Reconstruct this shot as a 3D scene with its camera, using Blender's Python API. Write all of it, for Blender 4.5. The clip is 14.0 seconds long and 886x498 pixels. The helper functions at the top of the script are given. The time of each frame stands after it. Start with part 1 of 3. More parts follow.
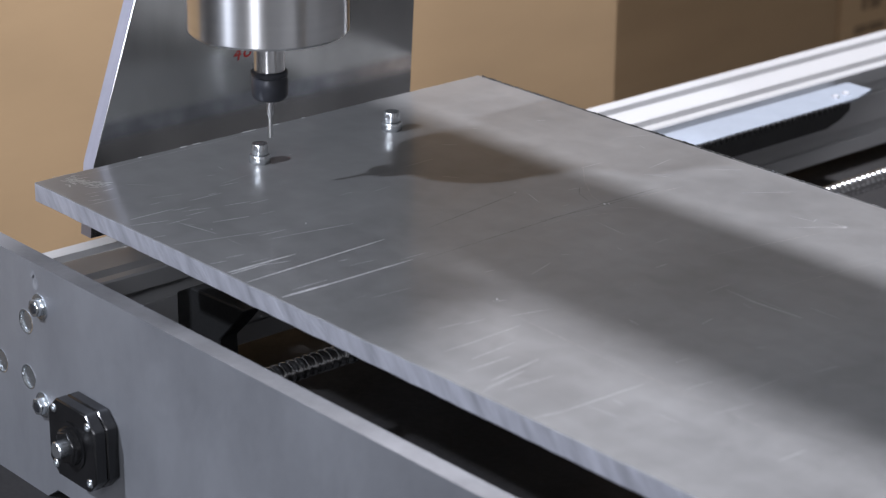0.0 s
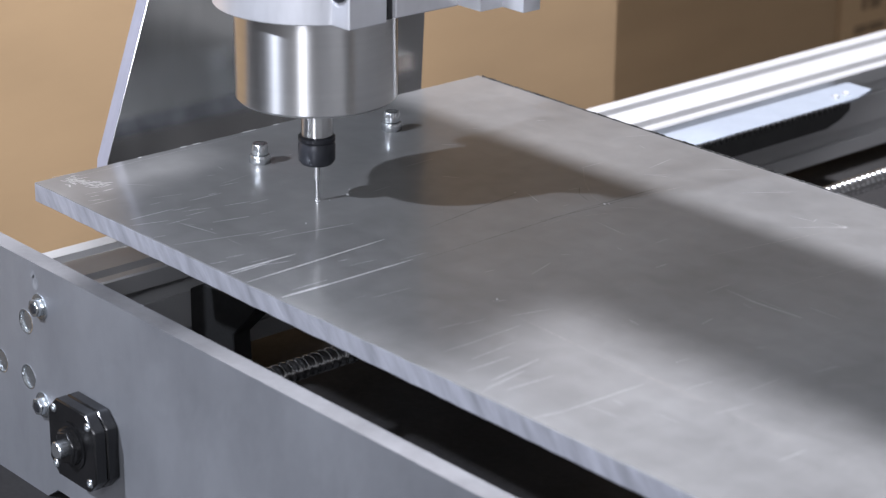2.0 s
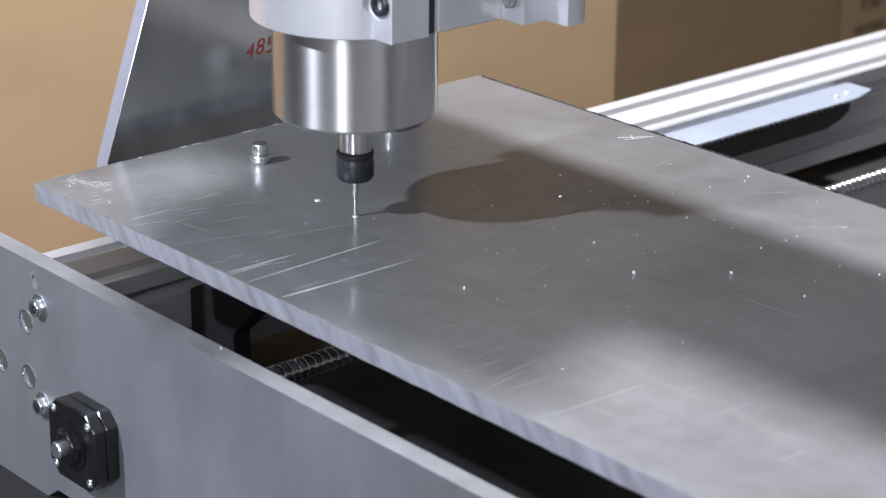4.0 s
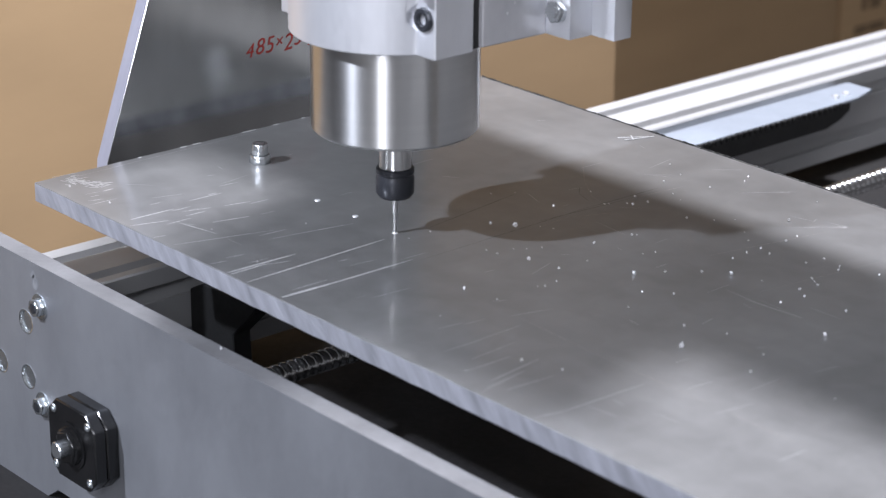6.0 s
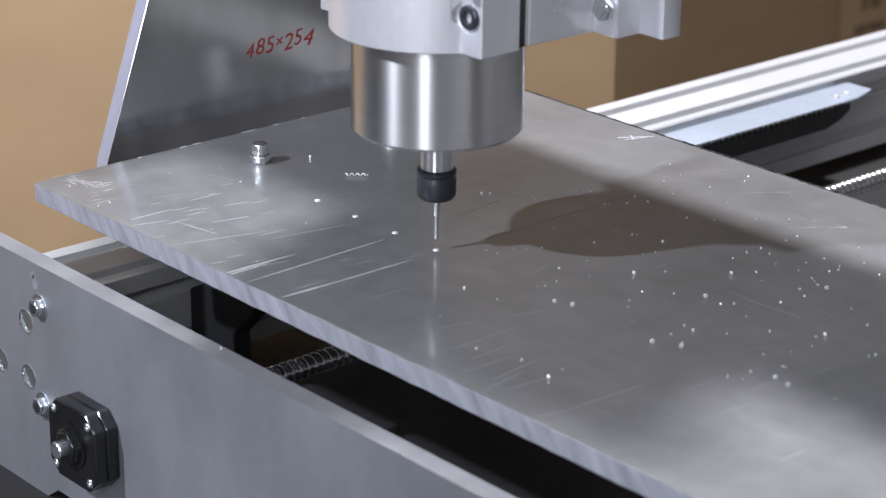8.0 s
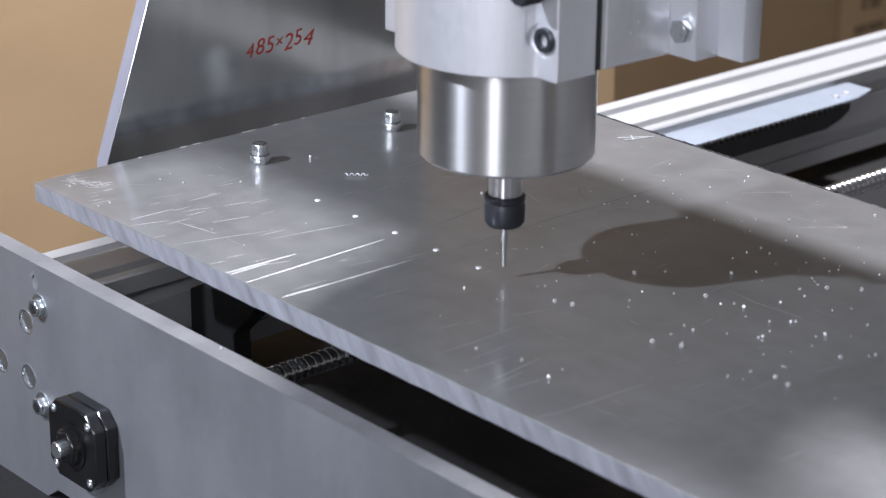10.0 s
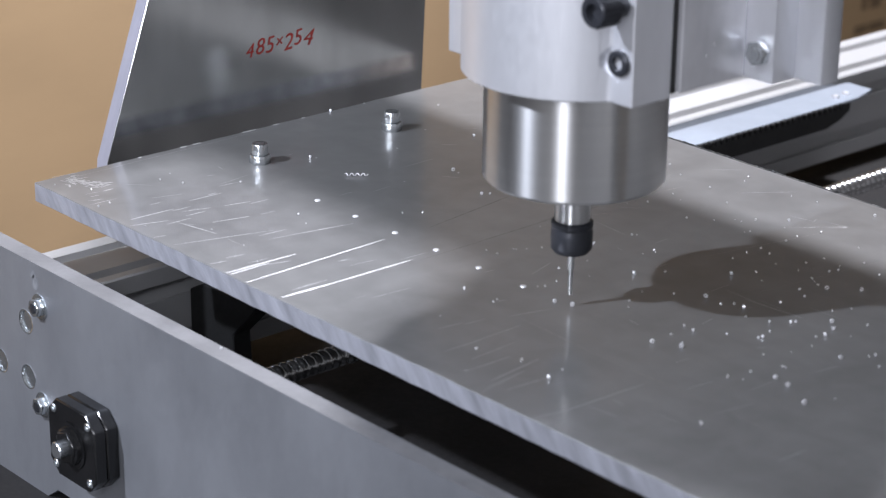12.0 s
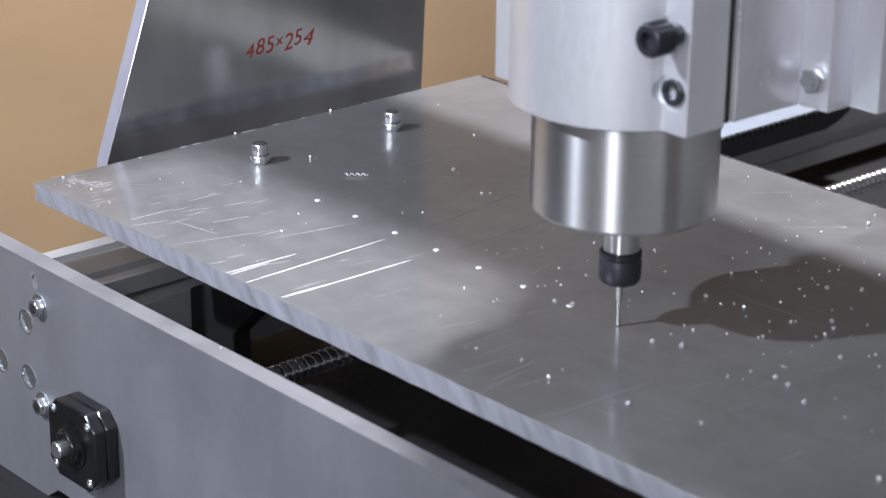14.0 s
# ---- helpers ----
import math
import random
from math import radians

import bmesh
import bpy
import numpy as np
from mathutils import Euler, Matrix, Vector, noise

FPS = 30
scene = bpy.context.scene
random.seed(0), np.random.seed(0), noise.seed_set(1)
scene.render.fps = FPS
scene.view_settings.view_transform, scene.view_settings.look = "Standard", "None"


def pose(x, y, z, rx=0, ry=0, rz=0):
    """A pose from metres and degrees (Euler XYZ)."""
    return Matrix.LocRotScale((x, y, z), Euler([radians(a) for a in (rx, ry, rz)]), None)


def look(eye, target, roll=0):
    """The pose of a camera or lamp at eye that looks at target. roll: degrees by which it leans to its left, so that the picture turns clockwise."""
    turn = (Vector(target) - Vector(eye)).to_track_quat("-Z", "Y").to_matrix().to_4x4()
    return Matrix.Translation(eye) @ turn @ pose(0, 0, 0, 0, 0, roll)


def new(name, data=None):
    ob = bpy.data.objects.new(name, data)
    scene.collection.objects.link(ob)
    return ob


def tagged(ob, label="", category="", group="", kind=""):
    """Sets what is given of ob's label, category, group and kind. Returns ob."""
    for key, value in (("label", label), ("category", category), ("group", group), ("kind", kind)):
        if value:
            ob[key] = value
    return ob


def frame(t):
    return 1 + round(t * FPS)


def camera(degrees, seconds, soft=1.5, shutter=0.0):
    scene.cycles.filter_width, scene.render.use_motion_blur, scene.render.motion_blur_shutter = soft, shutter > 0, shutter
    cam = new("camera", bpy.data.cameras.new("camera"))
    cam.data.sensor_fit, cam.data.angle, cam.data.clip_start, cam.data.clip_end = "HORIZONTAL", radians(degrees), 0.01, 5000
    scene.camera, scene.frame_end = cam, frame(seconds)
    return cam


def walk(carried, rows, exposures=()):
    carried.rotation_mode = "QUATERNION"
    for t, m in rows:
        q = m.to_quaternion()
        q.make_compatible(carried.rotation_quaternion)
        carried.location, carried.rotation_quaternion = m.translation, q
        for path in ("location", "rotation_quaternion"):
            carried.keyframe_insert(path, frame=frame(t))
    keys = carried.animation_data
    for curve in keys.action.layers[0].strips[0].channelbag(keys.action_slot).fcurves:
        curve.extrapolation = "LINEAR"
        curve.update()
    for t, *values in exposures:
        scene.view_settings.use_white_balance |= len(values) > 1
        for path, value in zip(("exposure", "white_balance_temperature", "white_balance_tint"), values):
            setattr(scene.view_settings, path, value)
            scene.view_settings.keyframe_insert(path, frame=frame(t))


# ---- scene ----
cam = camera(22.098, 14.0, soft=1.2)
EYE = Vector((0.9590, -0.5666, 0.3823))
AIM = EYE + Vector((-0.70111, 0.61806, -0.35559))
STAND = look(EYE, AIM, 0.612)
cam.data.dof.use_dof, cam.data.dof.focus_distance, cam.data.dof.aperture_fstop = True, 1.17, 14.0
walk(cam, [(0.0, STAND), (14.0, STAND)],
     exposures=[(0.0, -0.17, 6530, 15), (1.5, -0.17, 6530, 15), (1.8, 0.12, 6530, 15),
                (3.0, 0.08, 6530, 15), (6.3, 0.08, 6530, 15), (7.3, 0.0, 6530, 15), (14.0, 0.0, 6530, 15)])

# ---- light ----
world = bpy.data.worlds.new("world")
scene.world = world
world.use_nodes = True
world.node_tree.nodes["Background"].inputs[0].default_value = (0.9, 0.95, 1.0, 1)
world.node_tree.nodes["Background"].inputs[1].default_value = 0.3


def lamp(name, kind, energy, m, colour, **more):
    data = bpy.data.lights.new(name, kind)
    data.energy, data.color = energy, colour
    for key, value in more.items():
        if key == "size":
            data.size = value
        elif key == "size_y":
            data.shape, data.size_y = "RECTANGLE", value
        elif key == "radius":
            data.shadow_soft_size = value
        elif key == "spot":
            data.spot_size, data.spot_blend = radians(value), more.get("blend", 0.8)
    ob = new(name, data)
    ob.matrix_basis = m
    return ob


# small work lamp in front of the machine, window behind the camera, lamp under the ceiling
lamp("work_light", "SPOT", 152, look((-0.161, -1.123, 0.99), (0.20, 0.16, 0.0)), (0.78, 0.87, 1.0), radius=0.020, spot=36, blend=1.0)
lamp("window_light", "AREA", 58, look((1.62, -2.16, 1.15), (0.2, 0.1, 0.0)), (0.86, 0.92, 1.0), size=0.46, size_y=1.5)
lamp("ceiling_light", "SPOT", 400, look((-0.03, 0.78, 1.85), (0.75, 0.55, 0.0)), (0.89, 0.93, 1.0), radius=0.13, spot=112)


# ---- materials ----
def material(name, colour, rough=0.5, metal=0.0, vary=0.15, scale=40.0, bump=0.05, bump_scale=300.0,
             stretch=(1, 1, 1), rough_vary=0.1, second=None, coat=0.0, turned=0.0, tilt=0.0):
    m = bpy.data.materials.new(name)
    m.use_nodes = True
    n, l = m.node_tree.nodes, m.node_tree.links
    b = n["Principled BSDF"]
    b.inputs["Metallic"].default_value = metal
    b.inputs["Coat Weight"].default_value = coat
    if turned:
        tg = n.new("ShaderNodeTangent")
        tg.direction_type, tg.axis = "RADIAL", "Z"
        l.new(tg.outputs[0], b.inputs["Tangent"])
        b.inputs["Anisotropic"].default_value, b.inputs["Anisotropic Rotation"].default_value = turned, 0.25
    at = n.new("ShaderNodeTexCoord")
    mp = n.new("ShaderNodeMapping")
    mp.inputs["Scale"].default_value = stretch
    if tilt:
        lean = n.new("ShaderNodeVectorRotate")
        lean.rotation_type = "Y_AXIS"
        lean.inputs["Angle"].default_value = radians(tilt)
        l.new(at.outputs["Object"], lean.inputs["Vector"])
        l.new(lean.outputs[0], mp.inputs["Vector"])
    else:
        l.new(at.outputs["Object"], mp.inputs["Vector"])
    big = n.new("ShaderNodeTexNoise")
    big.inputs["Scale"].default_value, big.inputs["Detail"].default_value = scale, 6
    l.new(mp.outputs[0], big.inputs["Vector"])
    fine = n.new("ShaderNodeTexNoise")
    fine.inputs["Scale"].default_value, fine.inputs["Detail"].default_value = bump_scale, 4
    l.new(mp.outputs[0], fine.inputs["Vector"])
    ramp = n.new("ShaderNodeMapRange")
    ramp.inputs["From Min"].default_value, ramp.inputs["From Max"].default_value = 0.3, 0.7
    l.new(big.outputs[0], ramp.inputs["Value"])
    mix = n.new("ShaderNodeMix")
    mix.data_type = "RGBA"
    c2 = second or tuple(c * (1 - vary) for c in colour)
    mix.inputs[6].default_value = (*[min(1, c * (1 + vary * 0.5)) for c in colour], 1)
    mix.inputs[7].default_value = (*c2, 1)
    l.new(ramp.outputs[0], mix.inputs[0])
    l.new(mix.outputs[2], b.inputs["Base Color"])
    rr = n.new("ShaderNodeMapRange")
    rr.inputs["To Min"].default_value, rr.inputs["To Max"].default_value = max(0.02, rough - rough_vary), min(1, rough + rough_vary)
    rr.inputs["From Min"].default_value, rr.inputs["From Max"].default_value = 0.25, 0.75
    add = n.new("ShaderNodeMath")
    add.operation = "ADD"
    half = n.new("ShaderNodeMath")
    half.operation = "MULTIPLY"
    half.inputs[1].default_value = 0.5
    l.new(big.outputs[0], add.inputs[0])
    l.new(fine.outputs[0], add.inputs[1])
    l.new(add.outputs[0], half.inputs[0])
    l.new(half.outputs[0], rr.inputs["Value"])
    l.new(rr.outputs[0], b.inputs["Roughness"])
    bp = n.new("ShaderNodeBump")
    bp.inputs["Strength"].default_value, bp.inputs["Distance"].default_value = bump, 0.0005
    l.new(fine.outputs[0], bp.inputs["Height"])
    l.new(bp.outputs[0], b.inputs["Normal"])
    return m



def rolled_sheet():
    """Rolled aluminium: cloudy stains, faint rolling streaks along x and slight changes of gloss."""
    m = bpy.data.materials.new("rolled_aluminium")
    m.use_nodes = True
    n, l = m.node_tree.nodes, m.node_tree.links
    b = n["Principled BSDF"]
    b.inputs["Metallic"].default_value = 0.45
    b.inputs["Coat Weight"].default_value, b.inputs["Coat Roughness"].default_value = 0.65, 0.12
    at = n.new("ShaderNodeTexCoord")

    def cloud(scale, stretch, detail, distort=0.0):
        mp = n.new("ShaderNodeMapping")
        mp.inputs["Scale"].default_value = stretch
        l.new(at.outputs["Object"], mp.inputs["Vector"])
        t = n.new("ShaderNodeTexNoise")
        t.inputs["Scale"].default_value, t.inputs["Detail"].default_value, t.inputs["Distortion"].default_value = scale, detail, distort
        l.new(mp.outputs[0], t.inputs["Vector"])
        return t.outputs[0]

    def span(value, a, c, lo=0.3, hi=0.7):
        r = n.new("ShaderNodeMapRange")
        for k, v in (("From Min", lo), ("From Max", hi), ("To Min", a), ("To Max", c)):
            r.inputs[k].default_value = v
        l.new(value, r.inputs["Value"])
        return r.outputs[0]

    def maths(op, a, c):
        q = n.new("ShaderNodeMath")
        q.operation = op
        for k, v in enumerate((a, c)):
            if isinstance(v, float):
                q.inputs[k].default_value = v
            else:
                l.new(v, q.inputs[k])
        return q.outputs[0]

    stain = cloud(9.0, (1, 1, 1), 3)
    lines = cloud(4.0, (0.8, 16.0, 1), 2)
    cross = cloud(5.0, (12.0, 0.9, 1), 2)
    tone = maths("MULTIPLY", span(stain, 0.165, 0.262, 0.2, 0.8), maths("MULTIPLY", span(lines, 0.95, 1.05, 0.2, 0.8), span(cross, 0.95, 1.05, 0.2, 0.8)))
    c = n.new("ShaderNodeCombineColor")
    speck = cloud(70.0, (1, 1, 1), 8, 0.4)
    tone = maths("MULTIPLY", tone, span(speck, 0.92, 1.08))
    l.new(maths("MULTIPLY", tone, 1.005), c.inputs[0])
    l.new(tone, c.inputs[1])
    l.new(maths("MULTIPLY", tone, 0.99), c.inputs[2])
    l.new(c.outputs[0], b.inputs["Base Color"])
    l.new(maths("ADD", span(cloud(13.0, (1, 1, 1), 2, 0.0), 0.295, 0.345, 0.2, 0.8), span(cross, -0.008, 0.008)), b.inputs["Roughness"])
    return m


SHEET = rolled_sheet()
SAWN = material("sawn_aluminium", (0.60, 0.61, 0.67), 0.45, 0.75, 0.36, 150, 0.9, 500, (1.0, 1, 0.18), 0.12, tilt=38)
PANEL = material("brushed_panel", (0.34, 0.35, 0.375), 0.50, 0.75, 0.26, 13, 0.02, 320, (1.3, 1, 0.7), 0.06)
GANTRY = material("gantry_plate", (0.68, 0.69, 0.68), 0.18, 0.97, 0.28, 14, 0.01, 300, (1, 2.0, 0.7), 0.04)
# rough cut top of the end plate, also painted darker to offset lamp light
DIMMED_CUT = material("dimmed_cut_edge", (0.155, 0.155, 0.16), 0.6, 0.4, 0.25, 40, 0.25, 300)
STEEL = material("turned_steel", (0.76, 0.76, 0.76), 0.28, 1.0, 0.04, 260, 0.02, 900, (0.03, 0.03, 1), 0.01, turned=0.92)
BEAM = material("dark_anodised_beam", (0.10, 0.10, 0.105), 0.45, 0.3, 0.1, 20)
THREAD = material("rolled_steel_thread", (0.62, 0.62, 0.62), 0.22, 1.0, 0.1, 100, 0.02, 600)
CAST = material("machined_aluminium", (0.84, 0.85, 0.89), 0.41, 0.78, 0.12, 40, 0.05, 500, (1, 1, 0.3), 0.06)
DARKSTEEL = material("dark_steel", (0.10, 0.105, 0.12), 0.3, 0.8, 0.3, 120, 0.05, 500)
BLACKNUT = material("black_oxide", (0.034, 0.036, 0.043), 0.36, 0.4, 0.3, 80, 0.05, 500)
BLACK = material("black_anodised", (0.010, 0.010, 0.010), 0.50, 0.0, 0.3, 60, 0.08, 400)
GLOSSBLACK = material("glossy_black_anodised", (0.007, 0.007, 0.0075), 0.21, 0.0, 0.3, 60, 0.05, 400, rough_vary=0.05)
MILLED = material("milled_aluminium", (0.74, 0.74, 0.77), 0.25, 0.6, 0.26, 45, 0.04, 400, (1, 1, 0.4), 0.05)
EDGE = material("milled_edge", (0.46, 0.47, 0.56), 0.45, 0.6, 0.12, 80, 0.1, 500, (1, 1, 0.2))
SMUDGE = material("oily_smudge", (0.25, 0.255, 0.27), 0.6, 0.5, 0.3, 200)
FAINT = material("faint_scratch", (0.37, 0.37, 0.37), 0.36, 0.66, 0.1, 300, rough_vary=0.05)
CARBIDE = material("carbide_tool", (0.70, 0.70, 0.70), 0.33, 1.0, 0.1, 200, 0.05, 900, rough_vary=0.05)
ZINC = material("zinc_plated_steel", (0.66, 0.69, 0.71), 0.21, 0.95, 0.05, 120, 0.05, 900, rough_vary=0.05)
GALV = material("galvanised_sheet", (0.42, 0.47, 0.54), 0.42, 0.5, 0.08, 60, 0.08, 300)
PROFILE = material("anodised_profile", (0.43, 0.43, 0.43), 0.50, 0.15, 0.05, 20, 0.03, 400, (1, 0.2, 1), 0.05)
CARD = material("cardboard", (0.49, 0.332, 0.185), 0.85, 0.0, 0.07, 5, 0.12, 160, (1, 1, 3.5), 0.05)
INK = material("red_marker_ink", (0.32, 0.02, 0.015), 0.6, 0.0, 0.2, 200)
PRINT = material("box_print_ink", (0.24, 0.16, 0.09), 0.8, 0.0, 0.2, 100)
CHIP = material("bright_chip", (0.70, 0.70, 0.71), 0.35, 0.35, 0.05, 400)
SCRATCH = material("scratched_aluminium", (0.66, 0.66, 0.66), 0.50, 0.5, 0.1, 300)
SCUFF = material("rubbed_aluminium", (0.46, 0.46, 0.46), 0.43, 0.5, 0.25, 500, rough_vary=0.06)
GRIME = material("grime_line", (0.265, 0.255, 0.245), 0.40, 0.6, 0.2, 300, rough_vary=0.05)
PENCIL = material("scribed_line", (0.17, 0.165, 0.16), 0.5, 0.5, 0.2, 300)
BENCH = material("bench_board", (0.014, 0.013, 0.013), 0.6, 0.0, 0.3, 20)
WALL = material("painted_wall", (0.50, 0.50, 0.50), 0.9, 0.0, 0.05, 3)
FLOOR = material("concrete_floor", (0.26, 0.25, 0.24), 0.8, 0.0, 0.2, 4)


# ---- mesh helpers ----
def flush(bm, width=0.0, segments=2):
    if width:
        bmesh.ops.bevel(bm, geom=[e for e in bm.edges if e.calc_face_angle(0) > 0.6], offset=width, segments=segments, affect="EDGES", profile=0.5)
    return bm


def box(x0, x1, y0, y1, z0, z1, bevel=0.0004, bm=None):
    b = bmesh.new()
    bmesh.ops.create_cube(b, size=1, matrix=Matrix.Translation(((x0 + x1) / 2, (y0 + y1) / 2, (z0 + z1) / 2)) @ Matrix.Diagonal((x1 - x0, y1 - y0, z1 - z0, 1)))
    return flush(b, bevel)


def prism(outline, axis, a, b, bevel=0.0):
    """Extrudes a closed outline of (u, v) from a to b along an axis: x: (y, z), y: (x, z), z: (x, y)."""
    bm = bmesh.new()

    def at(u, v, w):
        return {"x": (w, u, v), "y": (u, w, v), "z": (u, v, w)}[axis]
    low = [bm.verts.new(at(u, v, a)) for u, v in outline]
    high = [bm.verts.new(at(u, v, b)) for u, v in outline]
    bm.faces.new(low)
    bm.faces.new(high)
    for i in range(len(outline)):
        j = (i + 1) % len(outline)
        bm.faces.new((low[i], low[j], high[j], high[i]))
    bmesh.ops.recalc_face_normals(bm, faces=bm.faces)
    return flush(bm, bevel, 1)


def lathe(profile, m=Matrix(), n=48):
    """A solid turned about z from (radius, height) pairs."""
    bm = bmesh.new()
    rings = []
    for r, z in profile:
        rings.append([bm.verts.new(m @ Vector((r * math.cos(2 * math.pi * i / n), r * math.sin(2 * math.pi * i / n), z))) for i in range(n)])
    for low, high in zip(rings, rings[1:]):
        for i in range(n):
            bm.faces.new((low[i], low[(i + 1) % n], high[(i + 1) % n], high[i]))
    bm.faces.new(rings[0])
    bm.faces.new(rings[-1])
    bmesh.ops.recalc_face_normals(bm, faces=bm.faces)
    return bm


def join(*bms):
    out = bmesh.new()
    for b in bms:
        me = bpy.data.meshes.new("tmp")
        b.to_mesh(me)
        out.from_mesh(me)
        bpy.data.meshes.remove(me)
        b.free()
    return out


def mesh(name, bm, mat, smooth=0.6):
    me = bpy.data.meshes.new(name)
    bm.to_mesh(me)
    bm.free()
    me.materials.append(mat)
    if smooth:
        me.shade_smooth()
        me.set_sharp_from_angle(angle=smooth)
    return me


def part(name, bm, mat, parent=None, label="", smooth=0.6):
    ob = new(name, mesh(name, bm, mat, smooth))
    ob.parent = parent
    return tagged(ob, label)


def thing(name, label, category, group="", at=(0, 0, 0)):
    ob = new(name)
    ob.location = at
    return tagged(ob, label, category, group)


def hexagon(r, turn=0.0):
    return [(r * math.cos(math.pi * i / 3 + turn), r * math.sin(math.pi * i / 3 + turn)) for i in range(6)]


# facing -y: the turned solid's +z points to -y
FRONT = pose(0, 0, 0, 90, 0, 0)


# ---- room ----
tagged(part("floor", box(-2.6, 2.8, -2.9, 3.0, -0.96, -0.90, 0), FLOOR), "grey concrete workshop floor", "floor", kind="structure")
tagged(part("wall_west", box(-2.7, -2.6, -3.0, 3.1, -0.96, 1.9, 0), WALL), "plain painted workshop wall", "wall", kind="structure")
tagged(part("wall_east", box(2.8, 2.9, -3.0, 3.1, -0.96, 1.9, 0), WALL), "plain painted workshop wall", "wall", kind="structure")
tagged(part("wall_north", box(-2.6, 2.8, 3.0, 3.1, -0.96, 1.9, 0), WALL), "plain painted workshop wall", "wall", kind="structure")
tagged(part("wall_south", box(-2.6, 2.8, -3.0, -2.9, -0.96, 1.9, 0), WALL), "plain painted workshop wall", "wall", kind="structure")
tagged(part("ceiling", box(-2.7, 2.9, -3.0, 3.1, 1.9, 2.0, 0), WALL), "plain white painted ceiling", "ceiling", kind="structure")


# ---- bench and boxes ----
def workbench():
    b = thing("workbench", "low dark bench carrying the milling machine", "bench", at=(0, 0, -0.9))
    part("bench_top", box(-0.11, 1.10, -0.30, 1.60, 0.72, 0.7585, 0.002), BENCH, b)
    for x in (-0.07, 1.06):
        for y in (-0.26, 1.56):
            part("leg", box(x - 0.03, x + 0.03, y - 0.03, y + 0.03, 0.0, 0.72, 0.001), BENCH, b)


workbench()


def carton(x0, x1, y0, y1, height, label, prints=()):
    b = thing("cardboard_box", label, "box", "cartons behind the machine", at=(0, 0, -0.9))
    t, xm = 0.006, (x0 + x1) / 2
    part("side_wall", box(x1 - t, x1, y0, y1, 0, height, 0.002), CARD, b)
    part("side_wall", box(x0, x0 + t, y0, y1, 0, height, 0.002), CARD, b)
    part("end_wall", box(x0 + t, x1 - t, y0, y0 + t, 0, height, 0.001), CARD, b)
    part("end_wall", box(x0 + t, x1 - t, y1 - t, y1, 0, height, 0.001), CARD, b)
    part("base", box(x0 + t, x1 - t, y0 + t, y1 - t, 0, t, 0.001), CARD, b)
    part("top_flap", box(x0, xm - 0.001, y0, y1, height, height + t, 0.002), CARD, b)
    part("top_flap", box(xm + 0.001, x1, y0, y1, height, height + t, 0.002), CARD, b)
    for y, z, w, h in prints:
        part("print_bar", box(x1 - 0.001, x1 + 0.0008, y, y + w, z, z + h, 0), PRINT, b, "dark printed mark")
    return b


carton(-0.86, -0.40, -0.25, 0.834, 1.05, "large plain tan cardboard box behind the machine")
carton(-1.60, -0.90, 0.95, 1.768, 1.75, "large tan cardboard box standing in shade")
carton(-1.60, -0.897, 1.774, 2.45, 1.75, "tan cardboard box with dark printing, standing in shade",
       [(1.815, 0.503, 0.010, 0.022), (1.832, 0.503, 0.022, 0.022), (1.803, 0.470, 0.026, 0.012), (1.833, 0.470, 0.034, 0.012)])


# ---- machine frame ----
def pierced(outline, holes, y0, y1, n=28):
    """A plate across y with round holes (x, z, radius) through it."""
    bm = bmesh.new()
    edges = []
    for loop in [outline] + [[(x + r * math.cos(2 * math.pi * i / n), z + r * math.sin(2 * math.pi * i / n)) for i in range(n)] for x, z, r in holes]:
        vs = [bm.verts.new((u, y0, v)) for u, v in loop]
        edges += [bm.edges.new((vs[i], vs[(i + 1) % len(vs)])) for i in range(len(vs))]
    bmesh.ops.triangle_fill(bm, edges=edges, use_beauty=True)
    front = list(bm.faces)
    made = bmesh.ops.extrude_face_region(bm, geom=front)
    bmesh.ops.translate(bm, vec=(0, y1 - y0, 0), verts=[v for v in made["geom"] if isinstance(v, bmesh.types.BMVert)])
    bmesh.ops.recalc_face_normals(bm, faces=bm.faces)
    return bm


PANEL_HOLES = [(0.0504, -0.0503, 0.0059), (0.0499, -0.0802, 0.0059), (0.0238, -0.0801, 0.0059)]


def hex_bolt(parent, x, y, z, r, deep, mat, name="hex_bolt"):
    m = Matrix.Translation((x, y, z)) @ FRONT
    bm = prism(hexagon(r, 0.25), "z", 0, deep, r * 0.08)
    bmesh.ops.transform(bm, matrix=m, verts=bm.verts)
    return part(name, join(bm, lathe([(r * 0.55, deep), (r * 0.5, deep + 0.0006)], m, 20)), mat, parent)


def socket_bolt(parent, x, y, z):
    """A zinc hexagon head; a dark disc stands for its shaded socket."""
    m = Matrix.Translation((x, y, z)) @ FRONT
    bm = prism(hexagon(0.0048, 0.25), "z", 0, 0.0042, 0.0004)
    bmesh.ops.transform(bm, matrix=m, verts=bm.verts)
    bolt = part("hex_bolt", join(bm, lathe([(0.0066, 0.0), (0.0066, 0.0006), (0.0052, 0.0007)], m, 30)), ZINC, parent)
    part("socket", lathe([(0.0026, 0.0040), (0.0026, 0.0045), (0.0018, 0.0046)], m, 20), DARKSTEEL, bolt, "dark disc for the shaded bolt centre")


